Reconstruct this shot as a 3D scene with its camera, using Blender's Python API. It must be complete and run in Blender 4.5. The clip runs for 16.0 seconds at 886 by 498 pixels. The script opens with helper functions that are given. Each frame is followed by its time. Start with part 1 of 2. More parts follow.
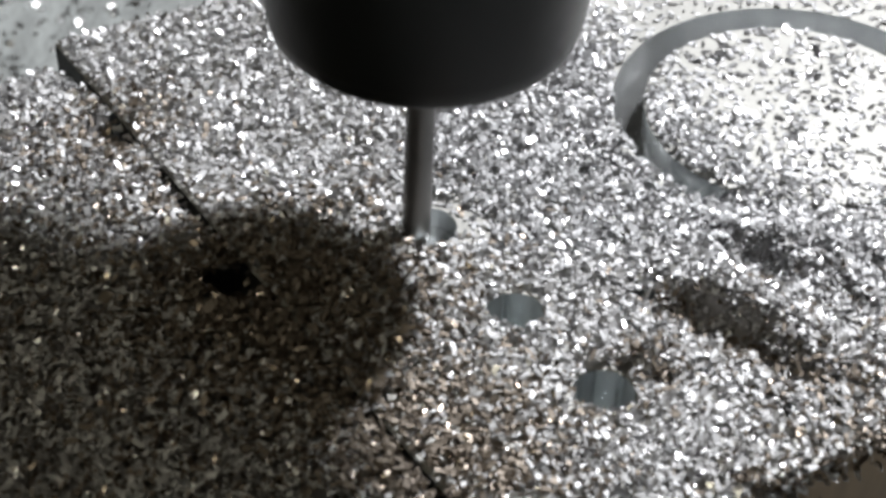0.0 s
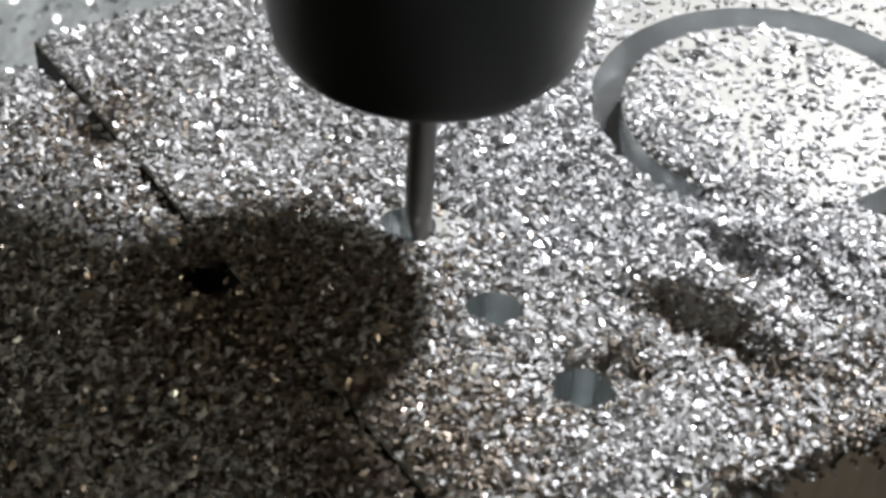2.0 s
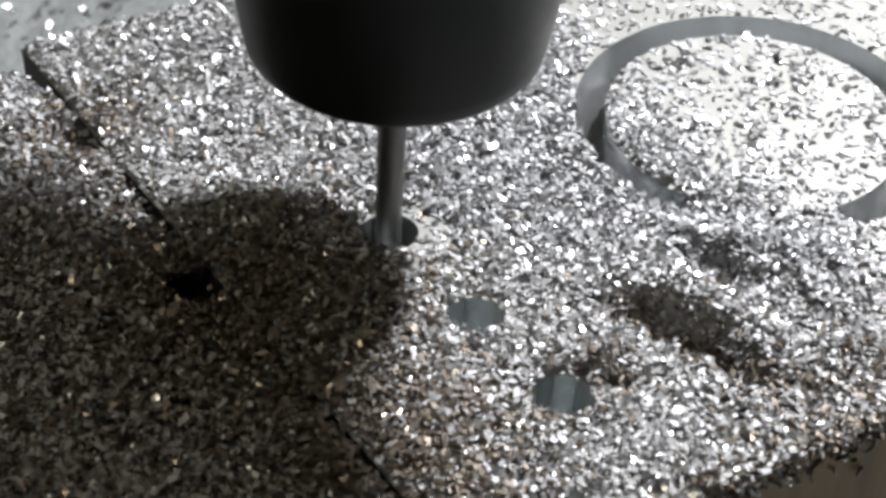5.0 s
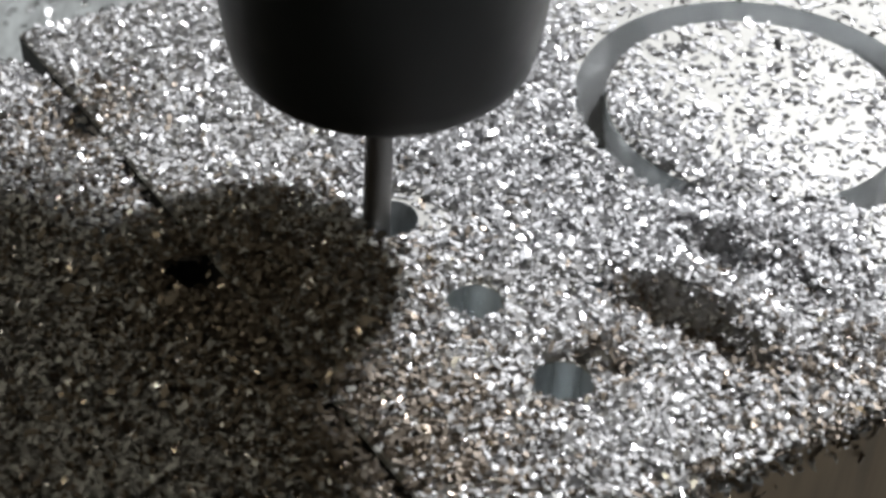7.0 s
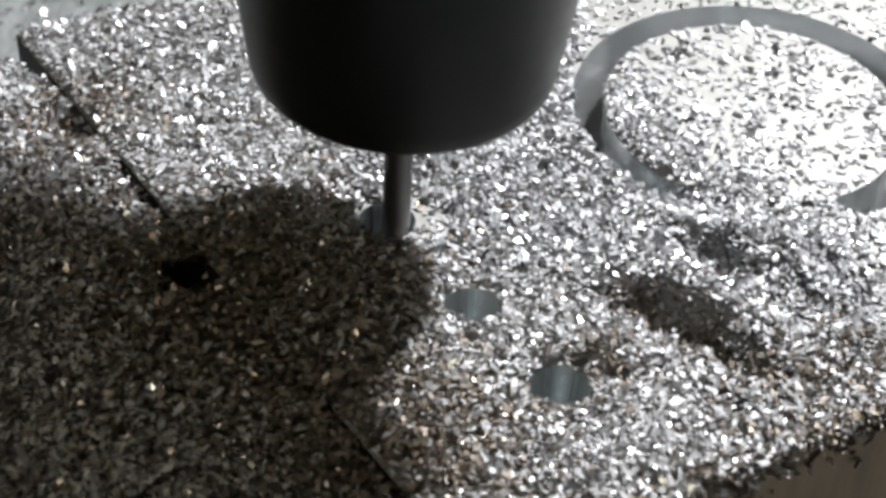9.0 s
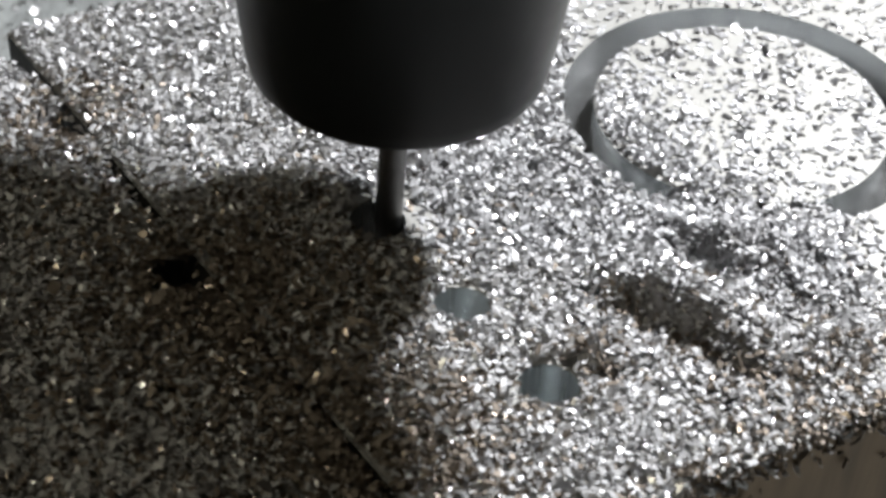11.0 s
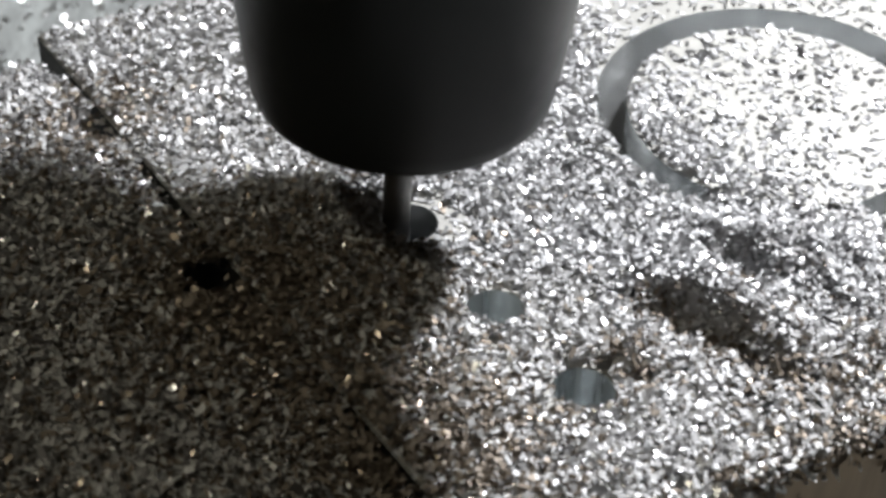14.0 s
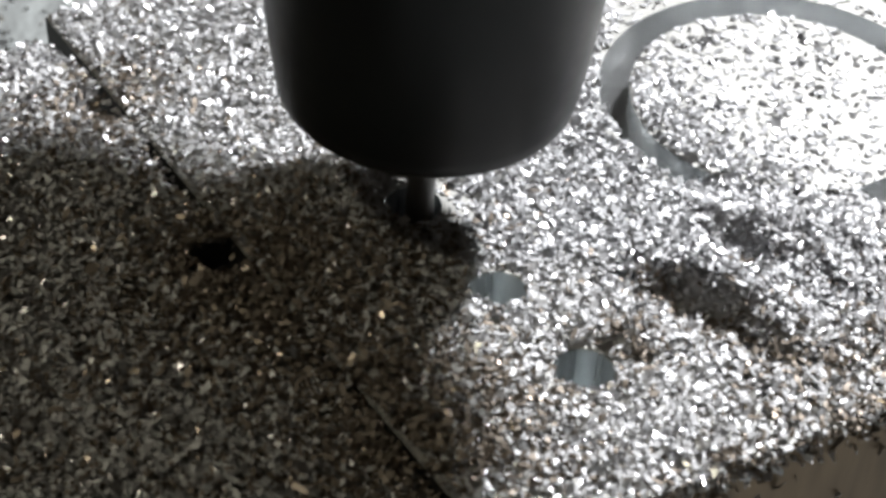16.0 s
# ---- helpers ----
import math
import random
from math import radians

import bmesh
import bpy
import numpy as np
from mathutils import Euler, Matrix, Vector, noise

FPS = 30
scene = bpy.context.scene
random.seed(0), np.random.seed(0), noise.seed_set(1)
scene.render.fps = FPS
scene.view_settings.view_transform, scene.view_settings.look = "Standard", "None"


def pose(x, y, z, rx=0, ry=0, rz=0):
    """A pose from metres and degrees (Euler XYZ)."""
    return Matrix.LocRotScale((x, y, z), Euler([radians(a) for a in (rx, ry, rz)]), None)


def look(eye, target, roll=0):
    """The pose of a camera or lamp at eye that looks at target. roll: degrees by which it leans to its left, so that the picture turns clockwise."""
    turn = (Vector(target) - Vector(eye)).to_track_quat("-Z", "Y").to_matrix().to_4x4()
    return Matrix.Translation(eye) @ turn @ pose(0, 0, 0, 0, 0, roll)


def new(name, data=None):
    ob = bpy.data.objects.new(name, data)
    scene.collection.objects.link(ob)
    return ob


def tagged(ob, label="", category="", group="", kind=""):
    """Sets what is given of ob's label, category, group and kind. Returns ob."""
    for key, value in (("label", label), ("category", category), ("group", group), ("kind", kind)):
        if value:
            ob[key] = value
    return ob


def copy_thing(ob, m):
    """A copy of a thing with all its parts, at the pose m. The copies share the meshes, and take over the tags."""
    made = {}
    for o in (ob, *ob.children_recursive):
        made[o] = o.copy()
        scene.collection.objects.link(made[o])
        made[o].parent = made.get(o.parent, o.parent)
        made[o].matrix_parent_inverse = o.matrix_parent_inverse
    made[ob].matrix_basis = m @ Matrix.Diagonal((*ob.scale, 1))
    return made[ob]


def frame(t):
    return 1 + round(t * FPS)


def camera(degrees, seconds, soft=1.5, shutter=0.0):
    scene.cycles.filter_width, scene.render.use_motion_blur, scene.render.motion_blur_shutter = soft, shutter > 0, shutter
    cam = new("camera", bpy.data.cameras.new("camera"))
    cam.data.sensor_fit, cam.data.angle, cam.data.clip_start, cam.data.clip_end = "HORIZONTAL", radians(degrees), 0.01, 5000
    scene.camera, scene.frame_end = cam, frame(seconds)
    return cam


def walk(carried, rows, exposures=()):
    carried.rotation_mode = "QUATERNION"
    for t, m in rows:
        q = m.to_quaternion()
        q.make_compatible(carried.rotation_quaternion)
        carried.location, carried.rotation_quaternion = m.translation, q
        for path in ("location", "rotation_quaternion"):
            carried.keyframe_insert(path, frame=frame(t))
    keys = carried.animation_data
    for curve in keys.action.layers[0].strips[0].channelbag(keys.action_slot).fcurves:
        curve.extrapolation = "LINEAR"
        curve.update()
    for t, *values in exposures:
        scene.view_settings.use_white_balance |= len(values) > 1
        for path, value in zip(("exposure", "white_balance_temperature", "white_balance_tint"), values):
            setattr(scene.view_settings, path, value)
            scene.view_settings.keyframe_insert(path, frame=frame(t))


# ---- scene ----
# ---- camera: seconds, place in metres, yaw, degrees looking down, lean ----
cam = camera(28.0, 16.0, soft=3.3, shutter=0.5)
cam.data.dof.use_dof, cam.data.dof.focus_distance, cam.data.dof.aperture_fstop = True, 0.285, 36.0
ROWS = [
    (0.0, 0.00891, -0.21614, 0.18323, 1.749, 41.015, 1.283),
    (0.5, 0.00707, -0.21493, 0.18413, 1.241, 40.486, 1.789),
    (1.0, 0.01005, -0.21711, 0.18425, 1.273, 40.640, 1.742),
    (1.5, 0.00819, -0.21456, 0.18480, 1.293, 41.046, 1.694),
    (2.0, 0.00888, -0.21645, 0.18471, 0.836, 41.219, 1.896),
    (2.5, 0.00878, -0.21533, 0.18384, 1.075, 41.056, 1.786),
    (3.0, 0.00859, -0.21625, 0.18482, 0.717, 41.184, 2.105),
    (3.5, 0.01041, -0.21714, 0.18493, 0.890, 41.032, 1.976),
    (4.0, 0.00857, -0.21540, 0.18680, 0.375, 41.192, 2.303),
    (4.5, 0.01130, -0.21768, 0.18645, 0.724, 40.978, 2.156),
    (7.0, 0.01191, -0.21681, 0.18509, 0.880, 41.421, 1.905),
    (7.5, 0.00897, -0.21532, 0.18555, 0.464, 41.272, 2.450),
    (8.0, 0.01134, -0.21675, 0.18512, 0.964, 41.365, 2.165),
    (8.5, 0.00935, -0.21541, 0.18370, 1.001, 41.092, 2.082),
    (9.0, 0.01091, -0.21659, 0.18473, 0.500, 41.311, 2.510),
    (11.5, 0.01051, -0.21740, 0.18502, -0.000, 41.150, 3.099),
    (12.0, 0.00755, -0.21482, 0.18562, -0.017, 41.007, 3.151),
    (12.5, 0.00887, -0.21764, 0.18446, -0.004, 40.848, 3.136),
    (13.0, 0.00856, -0.21488, 0.18462, 0.704, 41.111, 2.628),
    (13.5, 0.00807, -0.21624, 0.18404, 0.332, 41.130, 2.848),
    (14.0, 0.01006, -0.21621, 0.18221, 1.250, 40.942, 2.147),
    (14.5, 0.00914, -0.21643, 0.18276, 0.804, 40.942, 2.500),
    (15.0, 0.01083, -0.21768, 0.18277, 0.762, 40.833, 2.526),
    (15.5, 0.00872, -0.21535, 0.18342, 0.926, 41.108, 2.526),
    (16.0, 0.00939, -0.21883, 0.18404, 1.150, 41.462, 2.691),
]
EXPOSURES = [(0.0, 0.18), (2.0, 0.14), (4.5, 0.14), (9.0, 0.19), (12.0, 0.22), (14.0, 0.33), (15.0, 0.37), (16.0, 0.50)]
walk(cam, [(t, pose(x, y, z, 90 - down, 0, yaw) @ pose(0, 0, 0, 0, 0, lean)) for t, x, y, z, yaw, down, lean in ROWS], EXPOSURES)

# ---- light: a work lamp's hard beam from behind on the right, a weak warm fill added from above ----
world = bpy.data.worlds.new("workshop")
scene.world = world
world.use_nodes = True
back = world.node_tree.nodes["Background"]
back.inputs["Color"].default_value = (1.0, 0.86, 0.64, 1)
back.inputs["Strength"].default_value = 0.010

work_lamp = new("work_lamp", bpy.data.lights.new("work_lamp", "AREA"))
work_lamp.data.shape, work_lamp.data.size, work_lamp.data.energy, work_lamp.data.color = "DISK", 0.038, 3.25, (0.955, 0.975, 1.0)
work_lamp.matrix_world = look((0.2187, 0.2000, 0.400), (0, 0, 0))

# added fill, placed to lift the shadows and make the chips there sparkle
fill_lamp = new("fill_lamp", bpy.data.lights.new("fill_lamp", "AREA"))
fill_lamp.data.shape, fill_lamp.data.size, fill_lamp.data.energy, fill_lamp.data.color = "DISK", 0.042, 0.265, (1.0, 0.93, 0.73)
fill_lamp.matrix_world = look((-0.215, -0.205, 0.50), (-0.04, -0.04, 0))

MM = 0.001


# ---- materials ----
POLISHED = 0.70


def material(name, base, metallic, rough, grain=(), spread=0.0, bump=0.0, bump_scale=400.0, stretch=(1, 1, 1), island=False):
    """A surface with two scales of variation in colour and roughness and a fine relief."""
    m = bpy.data.materials.new(name)
    m.use_nodes = True
    n, l = m.node_tree.nodes, m.node_tree.links
    b = n["Principled BSDF"]
    b.inputs["Metallic"].default_value = metallic
    co = n.new("ShaderNodeTexCoord")
    mp = n.new("ShaderNodeMapping")
    mp.inputs["Scale"].default_value = stretch
    l.new(co.outputs["Object"], mp.inputs["Vector"])
    big, fine = n.new("ShaderNodeTexNoise"), n.new("ShaderNodeTexNoise")
    big.inputs["Scale"].default_value, fine.inputs["Scale"].default_value = bump_scale * 0.08, bump_scale
    big.inputs["Detail"].default_value, fine.inputs["Detail"].default_value = 4, 6
    for t in (big, fine):
        l.new(mp.outputs["Vector"], t.inputs["Vector"])
    mix = n.new("ShaderNodeMath")
    mix.operation = "ADD"
    l.new(big.outputs["Fac"], mix.inputs[0])
    l.new(fine.outputs["Fac"], mix.inputs[1])
    fac = mix.outputs[0]
    if island:
        geo = n.new("ShaderNodeNewGeometry")
        fac2 = geo.outputs["Random Per Island"]
    else:
        half = n.new("ShaderNodeMath")
        half.operation = "MULTIPLY"
        half.inputs[1].default_value = 0.5
        l.new(fac, half.inputs[0])
        fac2 = half.outputs[0]
    ramp = n.new("ShaderNodeValToRGB")
    ramp.color_ramp.elements[0].position, ramp.color_ramp.elements[1].position = (0.0, 1.0) if island else (0.3, 0.7)
    dark = grain if grain else tuple(c * 0.75 for c in base)
    ramp.color_ramp.elements[0].color, ramp.color_ramp.elements[1].color = (*dark, 1), (*base, 1)
    l.new(fac2, ramp.inputs["Fac"])
    l.new(ramp.outputs["Color"], b.inputs["Base Color"])
    rr = n.new("ShaderNodeMapRange")
    rr.inputs["From Min"].default_value, rr.inputs["From Max"].default_value = (0.0, 1.0) if island else (0.3, 0.7)
    rr.inputs["To Min"].default_value, rr.inputs["To Max"].default_value = rough - spread, rough + spread
    l.new(fac2, rr.inputs["Value"])
    if island:
        # most chips are torn and dull, every third has a polished face
        dice = n.new("ShaderNodeMath")
        dice.operation = "MULTIPLY"
        dice.inputs[1].default_value = 37.0
        l.new(fac2, dice.inputs[0])
        part_of = n.new("ShaderNodeMath")
        part_of.operation = "FRACT"
        l.new(dice.outputs[0], part_of.inputs[0])
        steps = n.new("ShaderNodeValToRGB")
        steps.color_ramp.interpolation = "CONSTANT"
        steps.color_ramp.elements[0].color = (rough, rough, rough, 1)
        steps.color_ramp.elements[1].position, steps.color_ramp.elements[1].color = POLISHED, (spread, spread, spread, 1)
        l.new(part_of.outputs[0], steps.inputs["Fac"])
        l.new(steps.outputs["Color"], b.inputs["Roughness"])
        metal = n.new("ShaderNodeValToRGB")
        metal.color_ramp.interpolation = "CONSTANT"
        metal.color_ramp.elements[0].color = (metallic, metallic, metallic, 1)
        metal.color_ramp.elements[1].position, metal.color_ramp.elements[1].color = POLISHED, (1, 1, 1, 1)
        l.new(part_of.outputs[0], metal.inputs["Fac"])
        l.new(metal.outputs["Color"], b.inputs["Metallic"])
    else:
        l.new(rr.outputs["Result"], b.inputs["Roughness"])
    if bump:
        bp = n.new("ShaderNodeBump")
        bp.inputs["Strength"].default_value, bp.inputs["Distance"].default_value = bump, 0.0002
        l.new(fac, bp.inputs["Height"])
        l.new(bp.outputs["Normal"], b.inputs["Normal"])
    return m


ALU = material("milled_aluminium", (0.59, 0.58, 0.545), 0.38, 0.58, (0.50, 0.49, 0.47), 0.07, 0.35, 500, (1, 6, 1))
BORE = material("bored_aluminium", (0.93, 0.955, 0.95), 0.88, 0.29, (0.78, 0.82, 0.85), 0.08, 0.4, 300, (1, 1, 0.03))
GROOVE = material("groove_aluminium", (0.95, 0.96, 0.96), 0.92, 0.14, (0.66, 0.68, 0.69), 0.08, 0.30, 180, (1, 1, 0.03))
SAWN = material("sawn_aluminium", (0.40, 0.295, 0.195), 0.55, 0.55, (0.09, 0.064, 0.042), 0.1, 1.0, 300, (1, 1, 0.12))
# near-black copy of the sawn metal, with the gap's shade put into its colour
EDGE_SHADE = material("shaded_sawn_edge", (0.03, 0.03, 0.028), 0.0, 0.6, (0.012, 0.012, 0.011), 0.1, 0.8, 420, (1, 1, 0.22))
CHIP = material("aluminium_swarf", (0.80, 0.80, 0.81), 0.42, 0.60, (0.52, 0.51, 0.515), 0.36, 0.0, 800, (1, 1, 1), True)
# darker chips, both for brown stains and for shade painted into the swarf
STAIN_SHADE = material("stained_shaded_swarf", (0.43, 0.37, 0.315), 0.5, 0.60, (0.19, 0.157, 0.127), 0.33, 0.0, 800, (1, 1, 1), True)
CURL = material("polished_swarf", (0.92, 0.92, 0.93), 1.0, 0.30, (0.8, 0.8, 0.8), 0.05, 0.2, 900)
# jaw steel darkened to keep the swarf's hollow black: shade in the base colour
JAW_STEEL = material("shaded_jaw_steel", (0.14, 0.135, 0.125), 0.5, 0.5, (0.06, 0.058, 0.052), 0.1, 0.4, 300, (5, 1, 1))
HEAP = material("packed_swarf", (0.50, 0.49, 0.48), 0.4, 0.5, (0.28, 0.27, 0.27), 0.1, 1.0, 900)
BLACK = material("black_oxide_steel", (0.0085, 0.0108, 0.0106), 0.0, 0.41, (0.007, 0.007, 0.007), 0.06, 0.05, 300)
CARBIDE = material("grey_carbide", (0.30, 0.296, 0.292), 1.0, 0.55, (0.22, 0.216, 0.212), 0.05, 0.05, 900, (1, 1, 0.2))
BLACK.node_tree.nodes["Principled BSDF"].inputs["Specular IOR Level"].default_value = 0.36
STEEL = material("worn_table_steel", (0.80, 0.84, 0.83), 0.1, 0.5, (0.30, 0.31, 0.31), 0.1, 0.4, 300, (5, 1, 1))


# ---- builders ----
def part(name, bm, mat, parent=None, label="", smooth=True):
    me = bpy.data.meshes.new(name)
    bm.normal_update()
    bm.to_mesh(me)
    bm.free()
    me.materials.append(mat)
    for f in me.polygons:
        f.use_smooth = smooth
    if smooth:
        me.set_sharp_from_angle(angle=radians(35))
    ob = new(name, me)
    ob.parent = parent
    return tagged(ob, label) if label else ob


def lathe(profile, steps=96):
    """A solid turned round z from (radius, height) pairs in millimetres."""
    bm = bmesh.new()
    rings = []
    for r, z in profile:
        if r < 1e-6:
            rings.append([bm.verts.new((0, 0, z * MM))])
        else:
            rings.append([bm.verts.new((r * MM * math.cos(a), r * MM * math.sin(a), z * MM)) for a in (2 * math.pi * i / steps for i in range(steps))])
    for a, b in zip(rings, rings[1:]):
        for i in range(steps):
            j = (i + 1) % steps
            q = [a[i % len(a)], a[j % len(a)], b[j % len(b)], b[i % len(b)]]
            q = list(dict.fromkeys(q))
            if len(q) > 2:
                bm.faces.new(q)
    bmesh.ops.recalc_face_normals(bm, faces=bm.faces)
    return bm


def prism(corners, z0, z1, bevel=0.0):
    """An upright block over a polygon, in millimetres."""
    bm = bmesh.new()
    low = [bm.verts.new((x * MM, y * MM, z0 * MM)) for x, y in corners]
    top = [bm.verts.new((x * MM, y * MM, z1 * MM)) for x, y in corners]
    bm.faces.new(low[::-1])
    bm.faces.new(top)
    k = len(corners)
    for i in range(k):
        bm.faces.new((low[i], low[(i + 1) % k], top[(i + 1) % k], top[i]))
    bmesh.ops.recalc_face_normals(bm, faces=bm.faces)
    if bevel:
        bmesh.ops.bevel(bm, geom=list(bm.edges), offset=bevel * MM, segments=2, affect="EDGES")
    return bm


# ---- the plan, in millimetres, from the hole being bored ----
BORE_R = 4.6
HOLES = [(-0.2, -0.3), (14.0, -19.7), (27.0, -35.6)]
RING, RING_IN, RING_OUT, RING_DEEP = (62.1, 35.0), 25.9, 32.0, 7.0
DISC_SHIFT = (-0.55, -0.5)
POCKETS = [(45.8, -24.8, 3.4, 12.5, 2.2), (50.6, -8.8, 5.8, 1.0, 6.0)]
THICK, FLOOR = 30.0, -115.0
PLATE = [(-70.1, 46.6), (15.9, -70.75), (189.7, 28.15), (103.5, 145.8)]
JAW = [(-66.6, 39.7), (-205.6, -40.1), (-124.0, -151.0), (14.4, -70.6)]
BED = [(-58.0, 42.0), (18.0, -62.0), (181.0, 31.0), (105.0, 135.0)]
JAW_TOP = -24.0


def workpiece():
    """The plate with its bores and the ring groove cut out of it."""
    body = part("aluminium_plate", prism(PLATE, -THICK, 0, 0.25), ALU)
    cutters = []
    for x, y in HOLES:
        bm = lathe([(0, -22), (BORE_R, -22), (BORE_R, -0.08), (BORE_R + 0.08, 0), (BORE_R + 0.08, 3), (0, 3)])
        bmesh.ops.translate(bm, vec=(x * MM, y * MM, 0), verts=bm.verts)
        cutters.append(part("cutter", bm, BORE))
    bm = lathe([(RING_IN, -RING_DEEP), (RING_OUT, -RING_DEEP), (RING_OUT, 3), (RING_IN, 3), (RING_IN, -RING_DEEP)], 192)
    bmesh.ops.remove_doubles(bm, verts=bm.verts, dist=1e-7)
    bmesh.ops.recalc_face_normals(bm, faces=bm.faces)
    inner = [v for v in bm.verts if v.co.to_2d().length < 0.5 * (RING_IN + RING_OUT) * MM]
    bmesh.ops.translate(bm, vec=(DISC_SHIFT[0] * MM, DISC_SHIFT[1] * MM, 0), verts=inner)
    bmesh.ops.translate(bm, vec=(RING[0] * MM, RING[1] * MM, 0), verts=bm.verts)
    cutters.append(part("cutter", bm, GROOVE))
    for x, y, r, reach, deep in POCKETS:
        bm = lathe([(0, -deep - 1), (r + 3.6, -deep - 1), (r + 3.6, 3), (0, 3)], 48)
        for v in bm.verts:
            v.co.x += math.copysign(reach * MM, v.co.x)
        bmesh.ops.rotate(bm, cent=(0, 0, 0), matrix=Matrix.Rotation(radians(-37), 3, "Z"), verts=bm.verts)
        bmesh.ops.translate(bm, vec=(x * MM, y * MM, 0), verts=bm.verts)
        cutters.append(part("cutter", bm, BORE))
    body.data.materials.append(BORE)
    body.data.materials.append(GROOVE)
    for c in cutters:
        mod = body.modifiers.new("cut", "BOOLEAN")
        mod.object, mod.operation, mod.solver = c, "DIFFERENCE", "EXACT"
        mod.material_mode = "TRANSFER"
    done = bpy.data.meshes.new_from_object(body.evaluated_get(bpy.context.evaluated_depsgraph_get()))
    body.modifiers.clear()
    body.data = done
    done.set_sharp_from_angle(angle=radians(35))
    done.materials.append(EDGE_SHADE)
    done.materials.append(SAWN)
    # the long edge gets the painted-shade copy, the other sides plain sawn metal
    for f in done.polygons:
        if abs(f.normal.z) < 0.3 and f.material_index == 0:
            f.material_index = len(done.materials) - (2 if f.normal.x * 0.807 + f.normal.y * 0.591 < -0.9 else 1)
    for c in cutters:
        bpy.data.objects.remove(c)
    return tagged(body, "bright milled aluminium plate with bored holes and a ring groove", "workpiece")


workpiece()
tagged(part("vise_jaw", prism(JAW, FLOOR, JAW_TOP, 0.4), JAW_STEEL), "dull steel clamping block buried under metal chips", "clamp")
tagged(part("vise_bed", prism(BED, FLOOR, -THICK, 0.4), STEEL), "dull steel vise bed under the aluminium plate", "vise")
tagged(part("ground", prism([(-700, -700), (700, -700), (700, 700), (-700, 700)], FLOOR - 40, FLOOR), STEEL), "brown-grey worn steel machine table", "machine table", kind="structure")


# ---- swarf ----
def smooth_step(a, b, v):
    t = np.clip((v - a) / (b - a), 0, 1)
    return t * t * (3 - 2 * t)


rng = np.random.default_rng(9)
LEFT_DIR = np.array([0.591, -0.807])
LEFT_N = np.array([0.807, 0.591])
A_CORNER = np.array([-70.1, 46.6])
BACK_N = np.array([-0.496, 0.868])


def side(x, y):
    """How far a place lies to the plate's side of its long edge."""
    return (x - A_CORNER[0]) * LEFT_N[0] + (y - A_CORNER[1]) * LEFT_N[1]


def behind(x, y):
    """How far a place lies beyond the plate's back edge."""
    return (x - A_CORNER[0]) * BACK_N[0] + (y - A_CORNER[1]) * BACK_N[1]


def ahead(x, y):
    """How far a place lies in front of the plate's front edge."""
    return -((x - 75.0) * -0.495 + (y + 37.1) * 0.869)


def pocket_deep(x, y):
    """How deep the half-filled pockets sag below the swarf round them."""
    deep = np.zeros_like(x)
    for px, py, r, reach, d in POCKETS:
        u = (x - px) * 0.80 + (y - py) * -0.60
        v = (x - px) * 0.60 + (y - py) * 0.80
        away = np.hypot(np.maximum(np.abs(u) - reach, 0), v) + 3.4 * (lumps(x * 2.6 + 3, y * 2.2) - 0.5) + 1.6 * (lumps(y * 5.3, x * 4.7 + 2) - 0.5)
        deep = np.maximum(deep, d * (0.62 + 0.38 * lumps(x * 1.7 + 4, y * 1.9)) * (1 - smooth_step(r - 4.4, r + 1.6, away)))
    return deep


def ridge(x, y):
    """The banks of swarf thrown up behind the half-filled pockets."""
    u = (x - 48.4) * 0.80 + (y + 22.2) * -0.60
    v = (x - 48.4) * 0.60 + (y + 22.2) * 0.80
    h = 4.0 * np.exp(-((u + 0.5) / 14.0) ** 4) * smooth_step(-2.2, 2.0, v + 2.2 * (lumps(x * 2.3, y * 2.6) - 0.5)) * (1 - smooth_step(3.0, 11.0, v)) * (0.55 + 0.6 * lumps(x * 1.9, y * 1.7))
    h += 3.2 * np.exp(-((x - 50.5) ** 2 / 120 + (y + 8.5) ** 2 / 80)) + 3.2 * lumps(x * 1.4 + 2, y * 1.6) * np.exp(-((x - 61.0) ** 2 / 200 + (y + 9.0) ** 2 / 260))
    h += 3.6 * np.exp(-((x - 34.4) ** 2 / 14 + (y + 29.2) ** 2 / 7))
    return np.maximum(h, 0)


def edge_gap(x, y):
    """How wide the crack along the plate's long edge stands open."""
    w = (x - A_CORNER[0]) * LEFT_DIR[0] + (y - A_CORNER[1]) * LEFT_DIR[1]
    g = 3.2 * (1 - smooth_step(9, 20, w)) + 1.6 * smooth_step(18, 24, w) * (1 - smooth_step(33, 38, w))
    g += 2.0 * smooth_step(42, 46, w) * (1 - smooth_step(58, 64, w)) + 1.3 * smooth_step(106, 112, w)
    return 0.8 * g * (0.45 + 1.1 * lumps(x * 2.9, y * 2.7))


def groove_fill(x, y):
    """The level of the swarf in the ring groove; far down where the groove is clean."""
    rx, ry = x - RING[0], y - RING[1]
    r, turn = np.hypot(rx, ry), np.degrees(np.arctan2(rx, -ry))
    z = -6.5 * (1 - smooth_step(-40, -24, turn)) - 6.5 * smooth_step(22, 36, turn)
    return z


def lumps(x, y):
    return 0.5 + 0.5 * np.sin(x * 0.31 + 1.3 * np.sin(y * 0.23)) * np.sin(y * 0.37 + 1.1 * np.sin(x * 0.19))


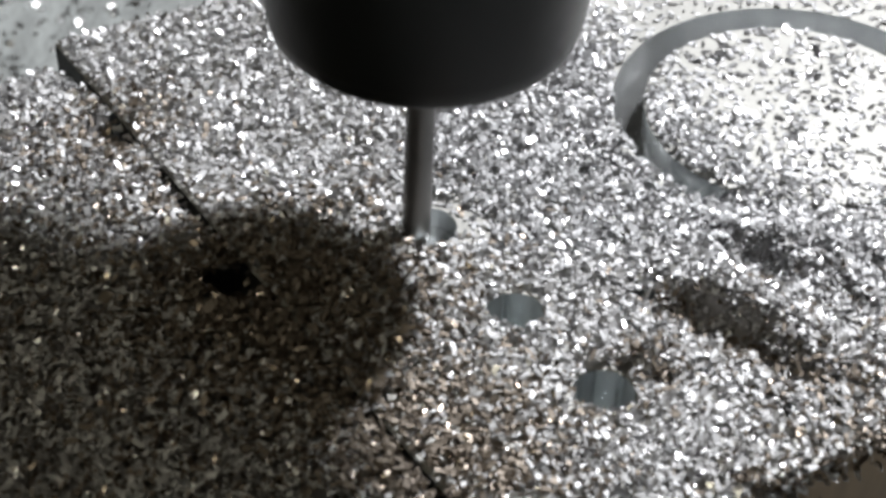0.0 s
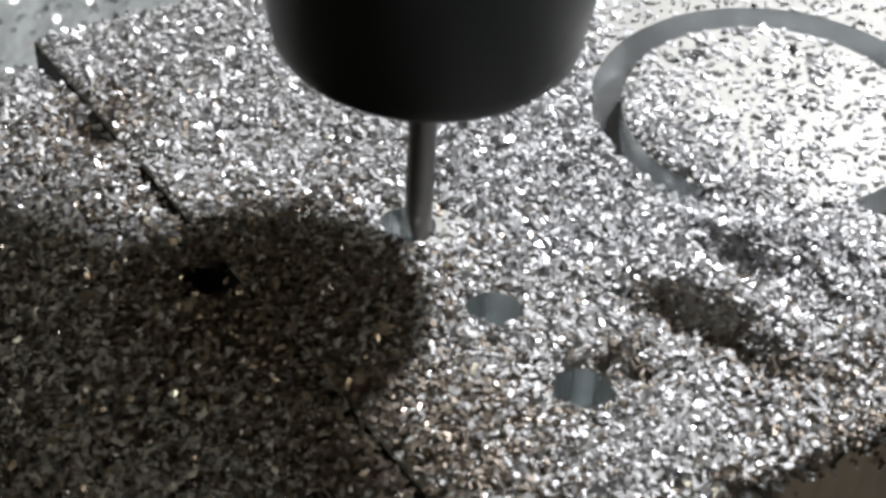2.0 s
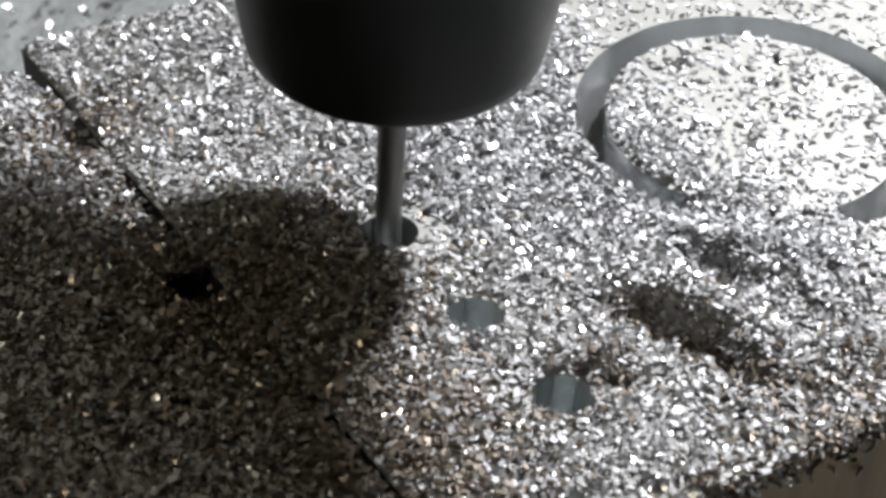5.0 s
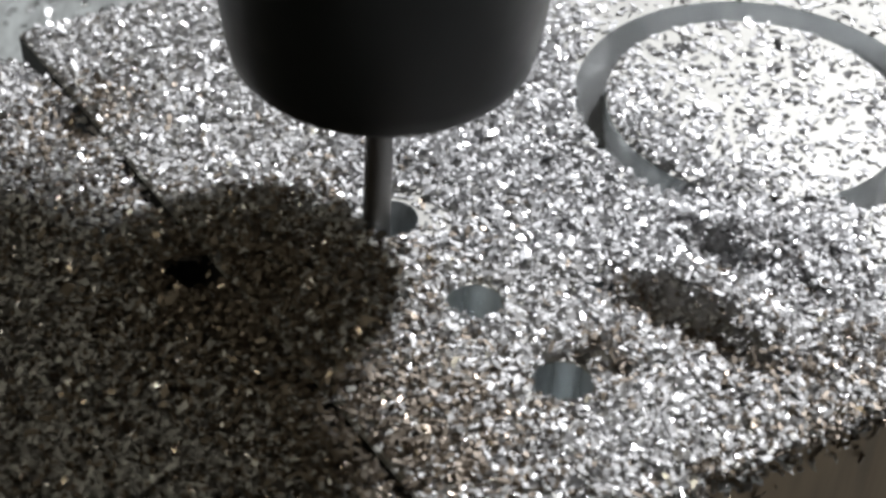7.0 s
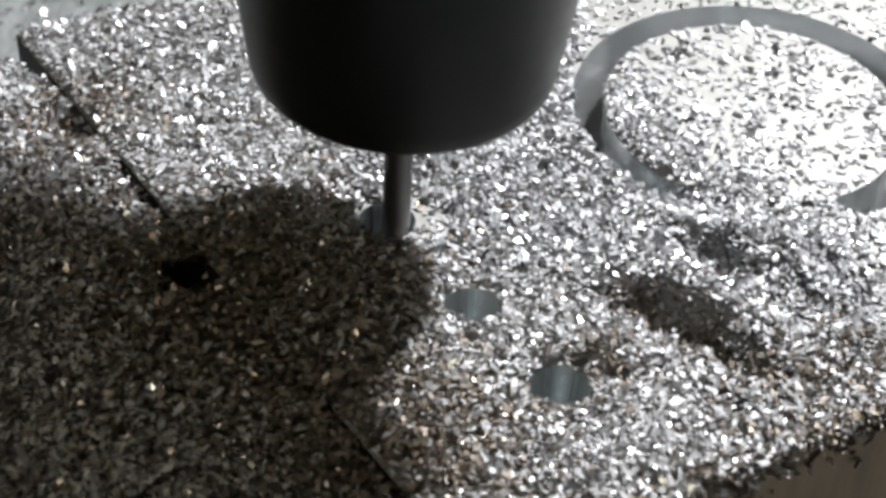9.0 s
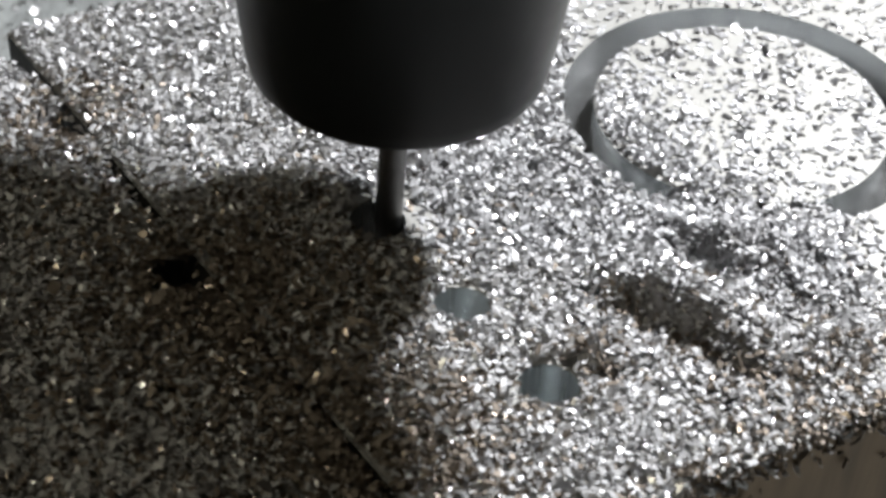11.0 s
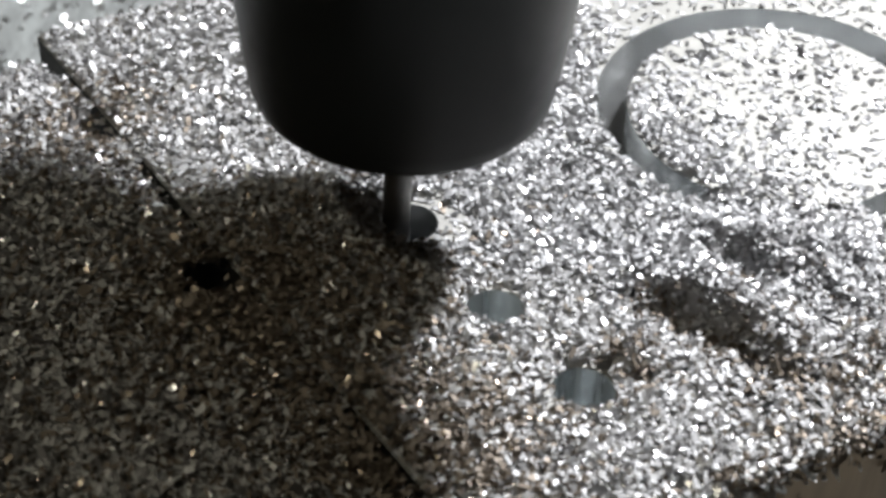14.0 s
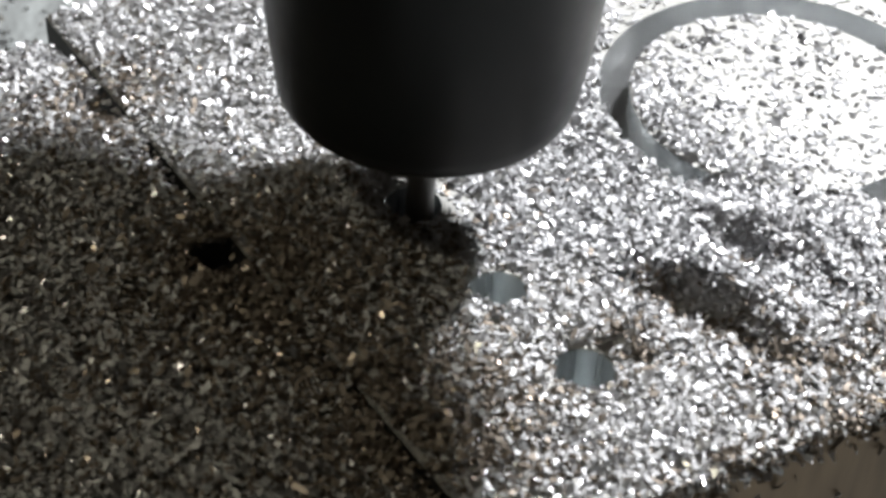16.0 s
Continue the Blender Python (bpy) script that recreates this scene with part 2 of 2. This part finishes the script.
def cover(x, y):
    """How thickly the swarf lies: 1 where it hides the metal."""
    c = 1 - 0.87 * smooth_step(52, 88, x + 0.75 * y)
    c = np.maximum(c, 1.3 * np.exp(-((x - 58) ** 2 + (y + 10) ** 2) / 420))
    c = np.where(behind(x, y) > -3, c * 0.7, c)
    d1 = np.hypot((x - 2.4) * 0.85, (y + 0.1) * 1.1)
    c = c * (0.22 + 0.78 * smooth_step(5.7, 7.6, d1 + 1.5 * (lumps(x * 3, y * 3) - 0.5)))
    return np.clip(c, 0, 1)


def in_groove(x, y, slack=0.0):
    inside = np.hypot(x - RING[0] - DISC_SHIFT[0], y - RING[1] - DISC_SHIFT[1])
    return (inside > RING_IN - slack) & (np.hypot(x - RING[0], y - RING[1]) < RING_OUT + slack)


def surface(x, y):
    """The height of the swarf's bed."""
    s = side(x, y)
    top = ridge(x, y) - pocket_deep(x, y) + 0.9 * lumps(x, y) * smooth_step(0.5, 0.95, cover(x, y))
    top = np.where(in_groove(x, y), groove_fill(x, y), top)
    gap = edge_gap(x, y)
    left = -1.2 + 1.3 * lumps(x * 0.7, y * 0.7) + 0.3 * lumps(x * 2.1, y * 2.3)
    left = left - 4.2 * (1 - smooth_step(0.4, 1.6, -s / np.maximum(gap, 0.3)))
    for px, py, a, b, d in HOLLOWS:
        left = left - d * np.exp(-(((x - px) / a) ** 2 + ((y - py) / b) ** 2) ** 8)
    return np.where(s > 0.0, top, left)


HOLLOWS = [(-28.2, -15.4, 5.7, 3.0, 19.0), (-54.6, 22.0, 4.8, 4.6, 4.5)]


def swarf(count):
    x, y = rng.uniform(-100, 104, count), rng.uniform(-80, 88, count)
    s, b, a = side(x, y), behind(x, y), ahead(x, y)
    keep = rng.random(count) < np.where(s > 0, cover(x, y), 1.0)
    keep &= ~(in_groove(x, y, 0.3) & (groove_fill(x, y) < -5.5))
    for (hx, hy), rim in zip(HOLES, (0.45, 0.1, 0.1)):
        keep &= np.hypot(x - hx, y - hy) > BORE_R + rim
    keep &= ~((s > -0.6 * edge_gap(x, y)) & (s < 0.1)) | (rng.random(count) < np.where(y > 30, 0.2, 0.22 + 0.4 * lumps(x * 2.2, y * 2.0)))
    px, py, ha, hb, hd = HOLLOWS[0]
    keep &= ((x - px) / ha) ** 2 + ((y - py) / hb) ** 2 > np.where(s > 0, 0.25, 1.15)
    ragged = 1.6 * lumps(x * 2.3, y * 1.9)
    keep &= (b < np.where(s > 0, -0.4, -7.4) - ragged) & ((a < 3.4 - ragged - 3.0 * rng.random(count) ** 0.7) | (s < 0))
    x, y, s = x[keep], y[keep], s[keep]
    n = len(x)
    a = ahead(x, y)
    z = surface(x, y) - np.where(s > 0, 2.4 * np.maximum(a, 0), 0) + np.where(s > 0, rng.random(n) * 1.2 * np.clip(cover(x, y) * 1.6 - 0.6, 0, 1) + 0.12, rng.random(n) * 1.4)
    crack = (s > -0.6 * edge_gap(x, y)) & (s < 0.1)
    z = np.where(crack, np.maximum(z, -2.6 + 2.2 * rng.random(n)), z)
    return x, y, z


def flakes(x, y, z, size=1.0, tilt=0.45):
    """Little curled chips: strips of three bent cross-sections, each a closed solid."""
    n = len(x)
    length = np.minimum(size * rng.lognormal(math.log(0.98), 0.42, n), 2.2)
    width = size * rng.uniform(0.5, 1.1, n)
    thick = rng.uniform(0.07, 0.2, n)
    bend = rng.uniform(-0.45, 0.45, n)
    twist = rng.normal(0, 0.3, n)
    tilt = tilt * (0.45 + 0.55 * smooth_step(0.25, 0.85, np.where(side(x, y) > 0, cover(x, y), 1.0)))
    yaw, pitch, roll = rng.uniform(0, 2 * math.pi, n), rng.normal(0, 1, n) * tilt, rng.normal(0, 1, n) * tilt
    pts = np.zeros((n, 12, 3))
    for k, u in enumerate((-0.5, 0.0, 0.5)):
        cx, cz = u * length, bend * length * (0.25 - u * u)
        w = width * (1.0 if k == 1 else 0.72)
        ca, sa = np.cos(twist * u), np.sin(twist * u)
        for j, (p, q) in enumerate(((-0.5, -0.5), (0.5, -0.5), (0.5, 0.5), (-0.5, 0.5))):
            yy, zz = p * w, q * thick
            pts[:, k * 4 + j] = np.stack([cx, ca * yy - sa * zz, cz + sa * yy + ca * zz], 1)
    jag = rng.normal(0, 0.13, (n, 6, 2)) * np.stack([length, width], 1)[:, None]
    for k in range(3):
        for j, c in enumerate((0, 1, 1, 0)):
            pts[:, k * 4 + j, :2] += jag[:, k * 2 + c]
    cr, sr, cp, sp, cy, sy = np.cos(roll), np.sin(roll), np.cos(pitch), np.sin(pitch), np.cos(yaw), np.sin(yaw)
    rot = np.empty((n, 3, 3))
    rot[:, 0] = np.stack([cy * cp, cy * sp * sr - sy * cr, cy * sp * cr + sy * sr], 1)
    rot[:, 1] = np.stack([sy * cp, sy * sp * sr + cy * cr, sy * sp * cr - cy * sr], 1)
    rot[:, 2] = np.stack([-sp, cp * sr, cp * cr], 1)
    pts = np.einsum("nij,nkj->nki", rot, pts)
    lift = np.minimum(pts[:, :, 2].min(1), 0)
    pts += np.stack([x, y, z], 1)[:, None]
    pts[:, :, 2] -= lift[:, None] * 0.75
    quads = []
    for k in (0, 1):
        for j in range(4):
            i = (j + 1) % 4
            quads.append((k * 4 + j, k * 4 + i, k * 4 + 4 + i, k * 4 + 4 + j))
    quads += [(3, 2, 1, 0), (8, 9, 10, 11)]
    q = (np.arange(n)[:, None, None] * 12 + np.array(quads)[None]).reshape(-1, 4)
    return pts.reshape(-1, 3) * MM, q


def stuff(name, verts, quads, mats, label, category, index=None):
    me = bpy.data.meshes.new(name)
    me.vertices.add(len(verts))
    me.vertices.foreach_set("co", verts.ravel())
    me.loops.add(quads.size)
    me.loops.foreach_set("vertex_index", quads.ravel().astype(np.int32))
    me.polygons.add(len(quads))
    me.polygons.foreach_set("loop_start", np.arange(0, quads.size, 4, dtype=np.int32))
    for m in mats:
        me.materials.append(m)
    if index is not None:
        me.polygons.foreach_set("material_index", index.astype(np.int32))
    me.update(calc_edges=True)
    me.validate()
    me.shade_flat()
    return tagged(new(name, me), label, category, kind="stuff")


def bed_grid(step=0.8):
    """The packed bed under the loose chips, where they lie deep."""
    gx, gy = np.arange(-100, 104, step), np.arange(-80, 88, step)
    X, Y = np.meshgrid(gx, gy)
    Z = surface(X, Y) - 0.35 + rng.uniform(-0.15, 0.15, X.shape)
    s = side(X, Y)
    fill = in_groove(X, Y) & (groove_fill(X, Y) > -5.5)
    ok = (behind(X, Y) < np.where(s > 0, -1.2, -8.4)) & (((s > 0.4) & ((ridge(X, Y) > 0.5) | (pocket_deep(X, Y) > 0.3) | fill)) | (s < -0.2))
    for hx, hy in HOLES:
        ok &= np.hypot(X - hx, Y - hy) > BORE_R + 1.0
    px, py, ha, hb, hd = HOLLOWS[0]
    ok &= ((X - px) / ha) ** 2 + ((Y - py) / hb) ** 2 > 1.25
    idx = np.arange(X.size).reshape(X.shape)
    cell = ok[:-1, :-1] & ok[1:, :-1] & ok[1:, 1:] & ok[:-1, 1:]
    q = np.stack([idx[:-1, :-1], idx[:-1, 1:], idx[1:, 1:], idx[1:, :-1]], -1)[cell]
    return np.stack([X.ravel(), Y.ravel(), Z.ravel()], 1) * MM, q


small, large = swarf(80000), swarf(5000)
v1, q1 = flakes(*small)
v0, q0 = flakes(*large, 1.45, 0.34)
along, drop = rng.uniform(-70, 45, 700), rng.exponential(2.2, 700)
out = rng.uniform(0.0, 0.7, 700)
spill = (75.0 + 0.869 * along + 0.495 * out, -37.1 + 0.495 * along - 0.869 * out, -drop)
v4, q4 = flakes(*spill, 1.1, 0.9)
v1, q1 = np.concatenate([v1, v0, v4]), np.concatenate([q1, q0 + len(v1), q4 + len(v1) + len(v0)])
cx, cy, cz = (np.concatenate(p) for p in zip(small, large, spill))
v2, q2 = bed_grid()
# brown stains, and shade put into the chips' colour: pockets, third hole, nut's shadow
stain_and_shade = rng.random(len(cx)) < 0.2 * (side(cx, cy) < -1) * (cy < 20) + 0.6 * np.exp(-((cx + 54.5) ** 2 + (cy - 23) ** 2) / 110) + 0.42 * (pocket_deep(cx, cy) > 0.6) * (cy < -13) + 0.5 * np.exp(-((cx - 33.5) ** 2 + (cy + 31) ** 2) / 26) + 0.9 * np.exp(-((cx - 4) ** 2 / 300 + (cy + 49) ** 2 / 330)) + 0.95 * np.exp(-((cx + 20) ** 2 / 480 + (cy + 18) ** 2 / 420)) + 0.35 * smooth_step(-4.0, -0.5, ahead(cx, cy) + 3.0 * (lumps(cx * 2.1, cy * 2.4) - 0.5)) * (side(cx, cy) > 20) + 0.3 * np.exp(-((cx - 68) ** 2 / 420 + (cy + 36) ** 2 / 320))
stuff("aluminium_chips", np.concatenate([v1, v2]), np.concatenate([q1, q2 + len(v1)]), [CHIP, HEAP, STAIN_SHADE],
      "glittering silver aluminium milling chips strewn over the plate", "metal chips",
      np.concatenate([np.repeat(np.where(stain_and_shade, 2, 0), 10), np.ones(len(q2))]))
n = 3600
fx, fy = rng.uniform(-320, 40, n), rng.uniform(60, 340, n)
ok = behind(fx, fy) > 8
v3, q3 = flakes(fx[ok], fy[ok], np.full(ok.sum(), FLOOR + 0.15), 2.3, 0.75)
stuff("table_chips", v3, q3, [CURL], "sparse silver chips lying on the machine table", "metal chips")


def curled_chip(x, y, length, width, yaw, lift, lean):
    """One large flake, bent along its length, with a torn outline."""
    bm = bmesh.new()
    rows = []
    for i in range(7):
        u = i / 6 - 0.5
        row = []
        for j in range(4):
            p = j / 3 - 0.5
            w = width * (1 - 1.3 * u * u) * (1 + 0.2 * math.sin(9 * u + 3 * x))
            row.append(bm.verts.new((u * length * MM, p * w * MM, (0.18 * length * (0.25 - u * u) + 0.12 * w * p * p) * MM)))
        rows.append(row)
    for a, b in zip(rows, rows[1:]):
        for j in range(3):
            bm.faces.new((a[j], b[j], b[j + 1], a[j + 1]))
    bmesh.ops.solidify(bm, geom=list(bm.faces), thickness=0.12 * MM)
    ob = part("curled_chip", bm, CURL)
    z = float(surface(np.array([x]), np.array([y]))[0]) + lift
    ob.matrix_world = pose(x * MM, y * MM, z * MM, 0, 0, 0) @ pose(0, 0, 0, -lean[1], lean[0], 0) @ pose(0, 0, 0, 0, 0, yaw)
    return tagged(ob, "large bright curled aluminium chip lying on the loose swarf", "metal chip", "large curled chips")


for x, y, length, width, yaw in ((-47.7, 12.0, 1.9, 1.6, 60), (-41.1, 7.2, 1.5, 2.0, 100), (-46.5, 48.7, 2.0, 1.3, 160), (-34.2, 19.9, 1.7, 1.5, 20),
                                 (-23.7, 11.6, 1.6, 1.4, 80), (-33.6, 38.3, 1.6, 1.3, 30), (-30.9, 32.6, 2.2, 1.2, 110), (36.4, -21.0, 2.7, 1.1, 170),
                                 (49.2, -0.5, 1.4, 1.2, 0), (58.4, -40.6, 3.0, 1.0, 80), (65.4, -39.4, 1.5, 1.3, 45), (71.0, -35.2, 4.2, 1.2, 35),
                                 (27.0, -10.5, 1.8, 1.2, 140), (52.5, -12.0, 2.0, 1.3, 20), (55.2, -13.6, 2.2, 1.3, 150)):
    curled_chip(x, y, length, width, yaw, 1.0, (14 + 6 * math.sin(x), 14 + 6 * math.cos(y)))


def loose_chip(seed):
    """One small flake with a torn outline, folded once."""
    r = random.Random(seed)
    length, width, fold = r.uniform(1.1, 2.2), r.uniform(0.8, 1.5), r.uniform(-0.25, 0.25)
    bm = bmesh.new()
    rows = []
    for u in (-0.5, 0.0, 0.5):
        rows.append([bm.verts.new(((u * length + r.gauss(0, 0.12)) * MM, (p * width * (1 - 0.5 * abs(u)) + r.gauss(0, 0.1)) * MM, (fold * (1 - 2 * abs(u)) + 0.1) * MM)) for p in (-0.5, 0.5)])
    for a, b in zip(rows, rows[1:]):
        bm.faces.new((a[0], b[0], b[1], a[1]))
    bmesh.ops.solidify(bm, geom=list(bm.faces), thickness=0.12 * MM)
    return part("loose_chip", bm, CHIP, smooth=False)


def scatter_loose(count):
    """Single chips on the bare metal inside the ring and behind it."""
    kinds = [tagged(loose_chip(k), "small grey aluminium chip lying on bright bare plate", "metal chip", "loose chips on the disc") for k in range(8)]
    r = random.Random(11)
    made = 0
    while made < count:
        a, d = r.uniform(0, 2 * math.pi), RING_IN * math.sqrt(r.random()) * 0.95
        x, y = RING[0] + d * math.cos(a), RING[1] + d * math.sin(a)
        if x > 92 or x + 0.6 * y < 74:
            continue
        m = pose(x * MM, y * MM, 0.12 * MM, r.gauss(0, 9), r.gauss(0, 9), r.uniform(0, 360))
        if made < len(kinds):
            kinds[made].matrix_world = m
        else:
            copy_thing(kinds[made % len(kinds)], m)
        made += 1


scatter_loose(150)


# ---- the spindle with its collet nut and end mill; its origin is on the nut's lower face ----
def spindle():
    thing = new("milling_spindle")
    part("collet_nut", lathe([(6.2, 0.4), (20.3, 0), (21.7, 0.5), (22.5, 1.6), (23.0, 4), (23.7, 9), (24.5, 16), (25.1, 26), (25.4, 34), (24.6, 35), (0, 35)]), BLACK, thing, "black steel collet nut")
    part("collet", lathe([(2.3, -0.6), (5.4, -0.6), (6.2, 0.2), (6.2, 12), (2.3, 12), (2.3, -0.6)], 64), BLACK, thing, "dark steel collet")
    part("holder", lathe([(0, 35), (24.4, 35), (24.8, 35.6), (25.6, 78), (0, 78)]), BLACK, thing)
    # unseen housing, its size and offset set to cast the wide shadow
    bm = lathe([(0, 78), (57.5, 78), (61.5, 81), (61.5, 200), (57.5, 204), (0, 204)])
    bmesh.ops.translate(bm, vec=(4.4 * MM, 2.2 * MM, 0), verts=bm.verts)
    part("housing", bm, BLACK, thing, "dark spindle housing out of view, sized by its shadow")
    part("shank", lathe([(0, 8), (2.22, 8), (2.22, -37), (0, -37)], 48), CARBIDE, thing, "grey carbide shank")
    bm = bmesh.new()
    rings = []
    for k in range(25):
        z, turn = -37 - k * 0.25, k * 0.12
        ring = []
        for i in range(32):
            a = 2 * math.pi * i / 32
            r = 2.22 - 0.3 * max(0.0, math.sin(2 * (a - turn))) ** 0.6
            ring.append(bm.verts.new((r * MM * math.cos(a), r * MM * math.sin(a), z * MM)))
        rings.append(ring)
    for a, b in zip(rings, rings[1:]):
        for i in range(32):
            bm.faces.new((a[i], a[(i + 1) % 32], b[(i + 1) % 32], b[i]))
    bm.faces.new(rings[0])
    bm.faces.new(rings[-1][::-1])
    bmesh.ops.recalc_face_normals(bm, faces=bm.faces)
    part("fluted_tip", bm, CARBIDE, thing, "two-flute helical cutting tip")
    return tagged(thing, "black milling spindle with collet nut and thin end mill", "spindle")


SPINDLE = spindle()
ORBIT, PERIOD, FIRST = 2.35, 0.8778, -0.08
LEAN_Y = 1.25


CORE = tagged(part("uncut_core", lathe([(0, -2.5), (4.52, -2.5), (4.52, 0), (0, 0)], 64), BORE), "fresh-cut grey metal at the bottom of the bored hole", "workpiece core")


def sink(t):
    """The height of the nut's lower face over the plate, in millimetres."""
    return 39.5 - 0.885 * t - 0.15 * max(0.0, t - 9.5)


def motions():
    """The spindle circles in the bore and sinks steadily, and the core at the bottom of the hole sinks under the cutter."""
    walk(CORE, [(t, pose(-0.2 * MM, -0.3 * MM, (sink(t) - 43.4) * MM)) for t in (0.0, 2.0, 4.0, 6.0, 8.0, 9.5, 11.0, 13.0, 16.0)])
    rows = []
    for k in range(161):
        t = k * 0.1
        a = math.pi + 2 * math.pi * (t - FIRST) / PERIOD
        top = sink(t)
        shift = math.tan(radians(LEAN_Y)) * top
        rows.append((t, pose((ORBIT * math.cos(a) + shift) * MM, ORBIT * math.sin(a) * MM, top * MM, 0, LEAN_Y, 0)))
    walk(SPINDLE, rows)


motions()
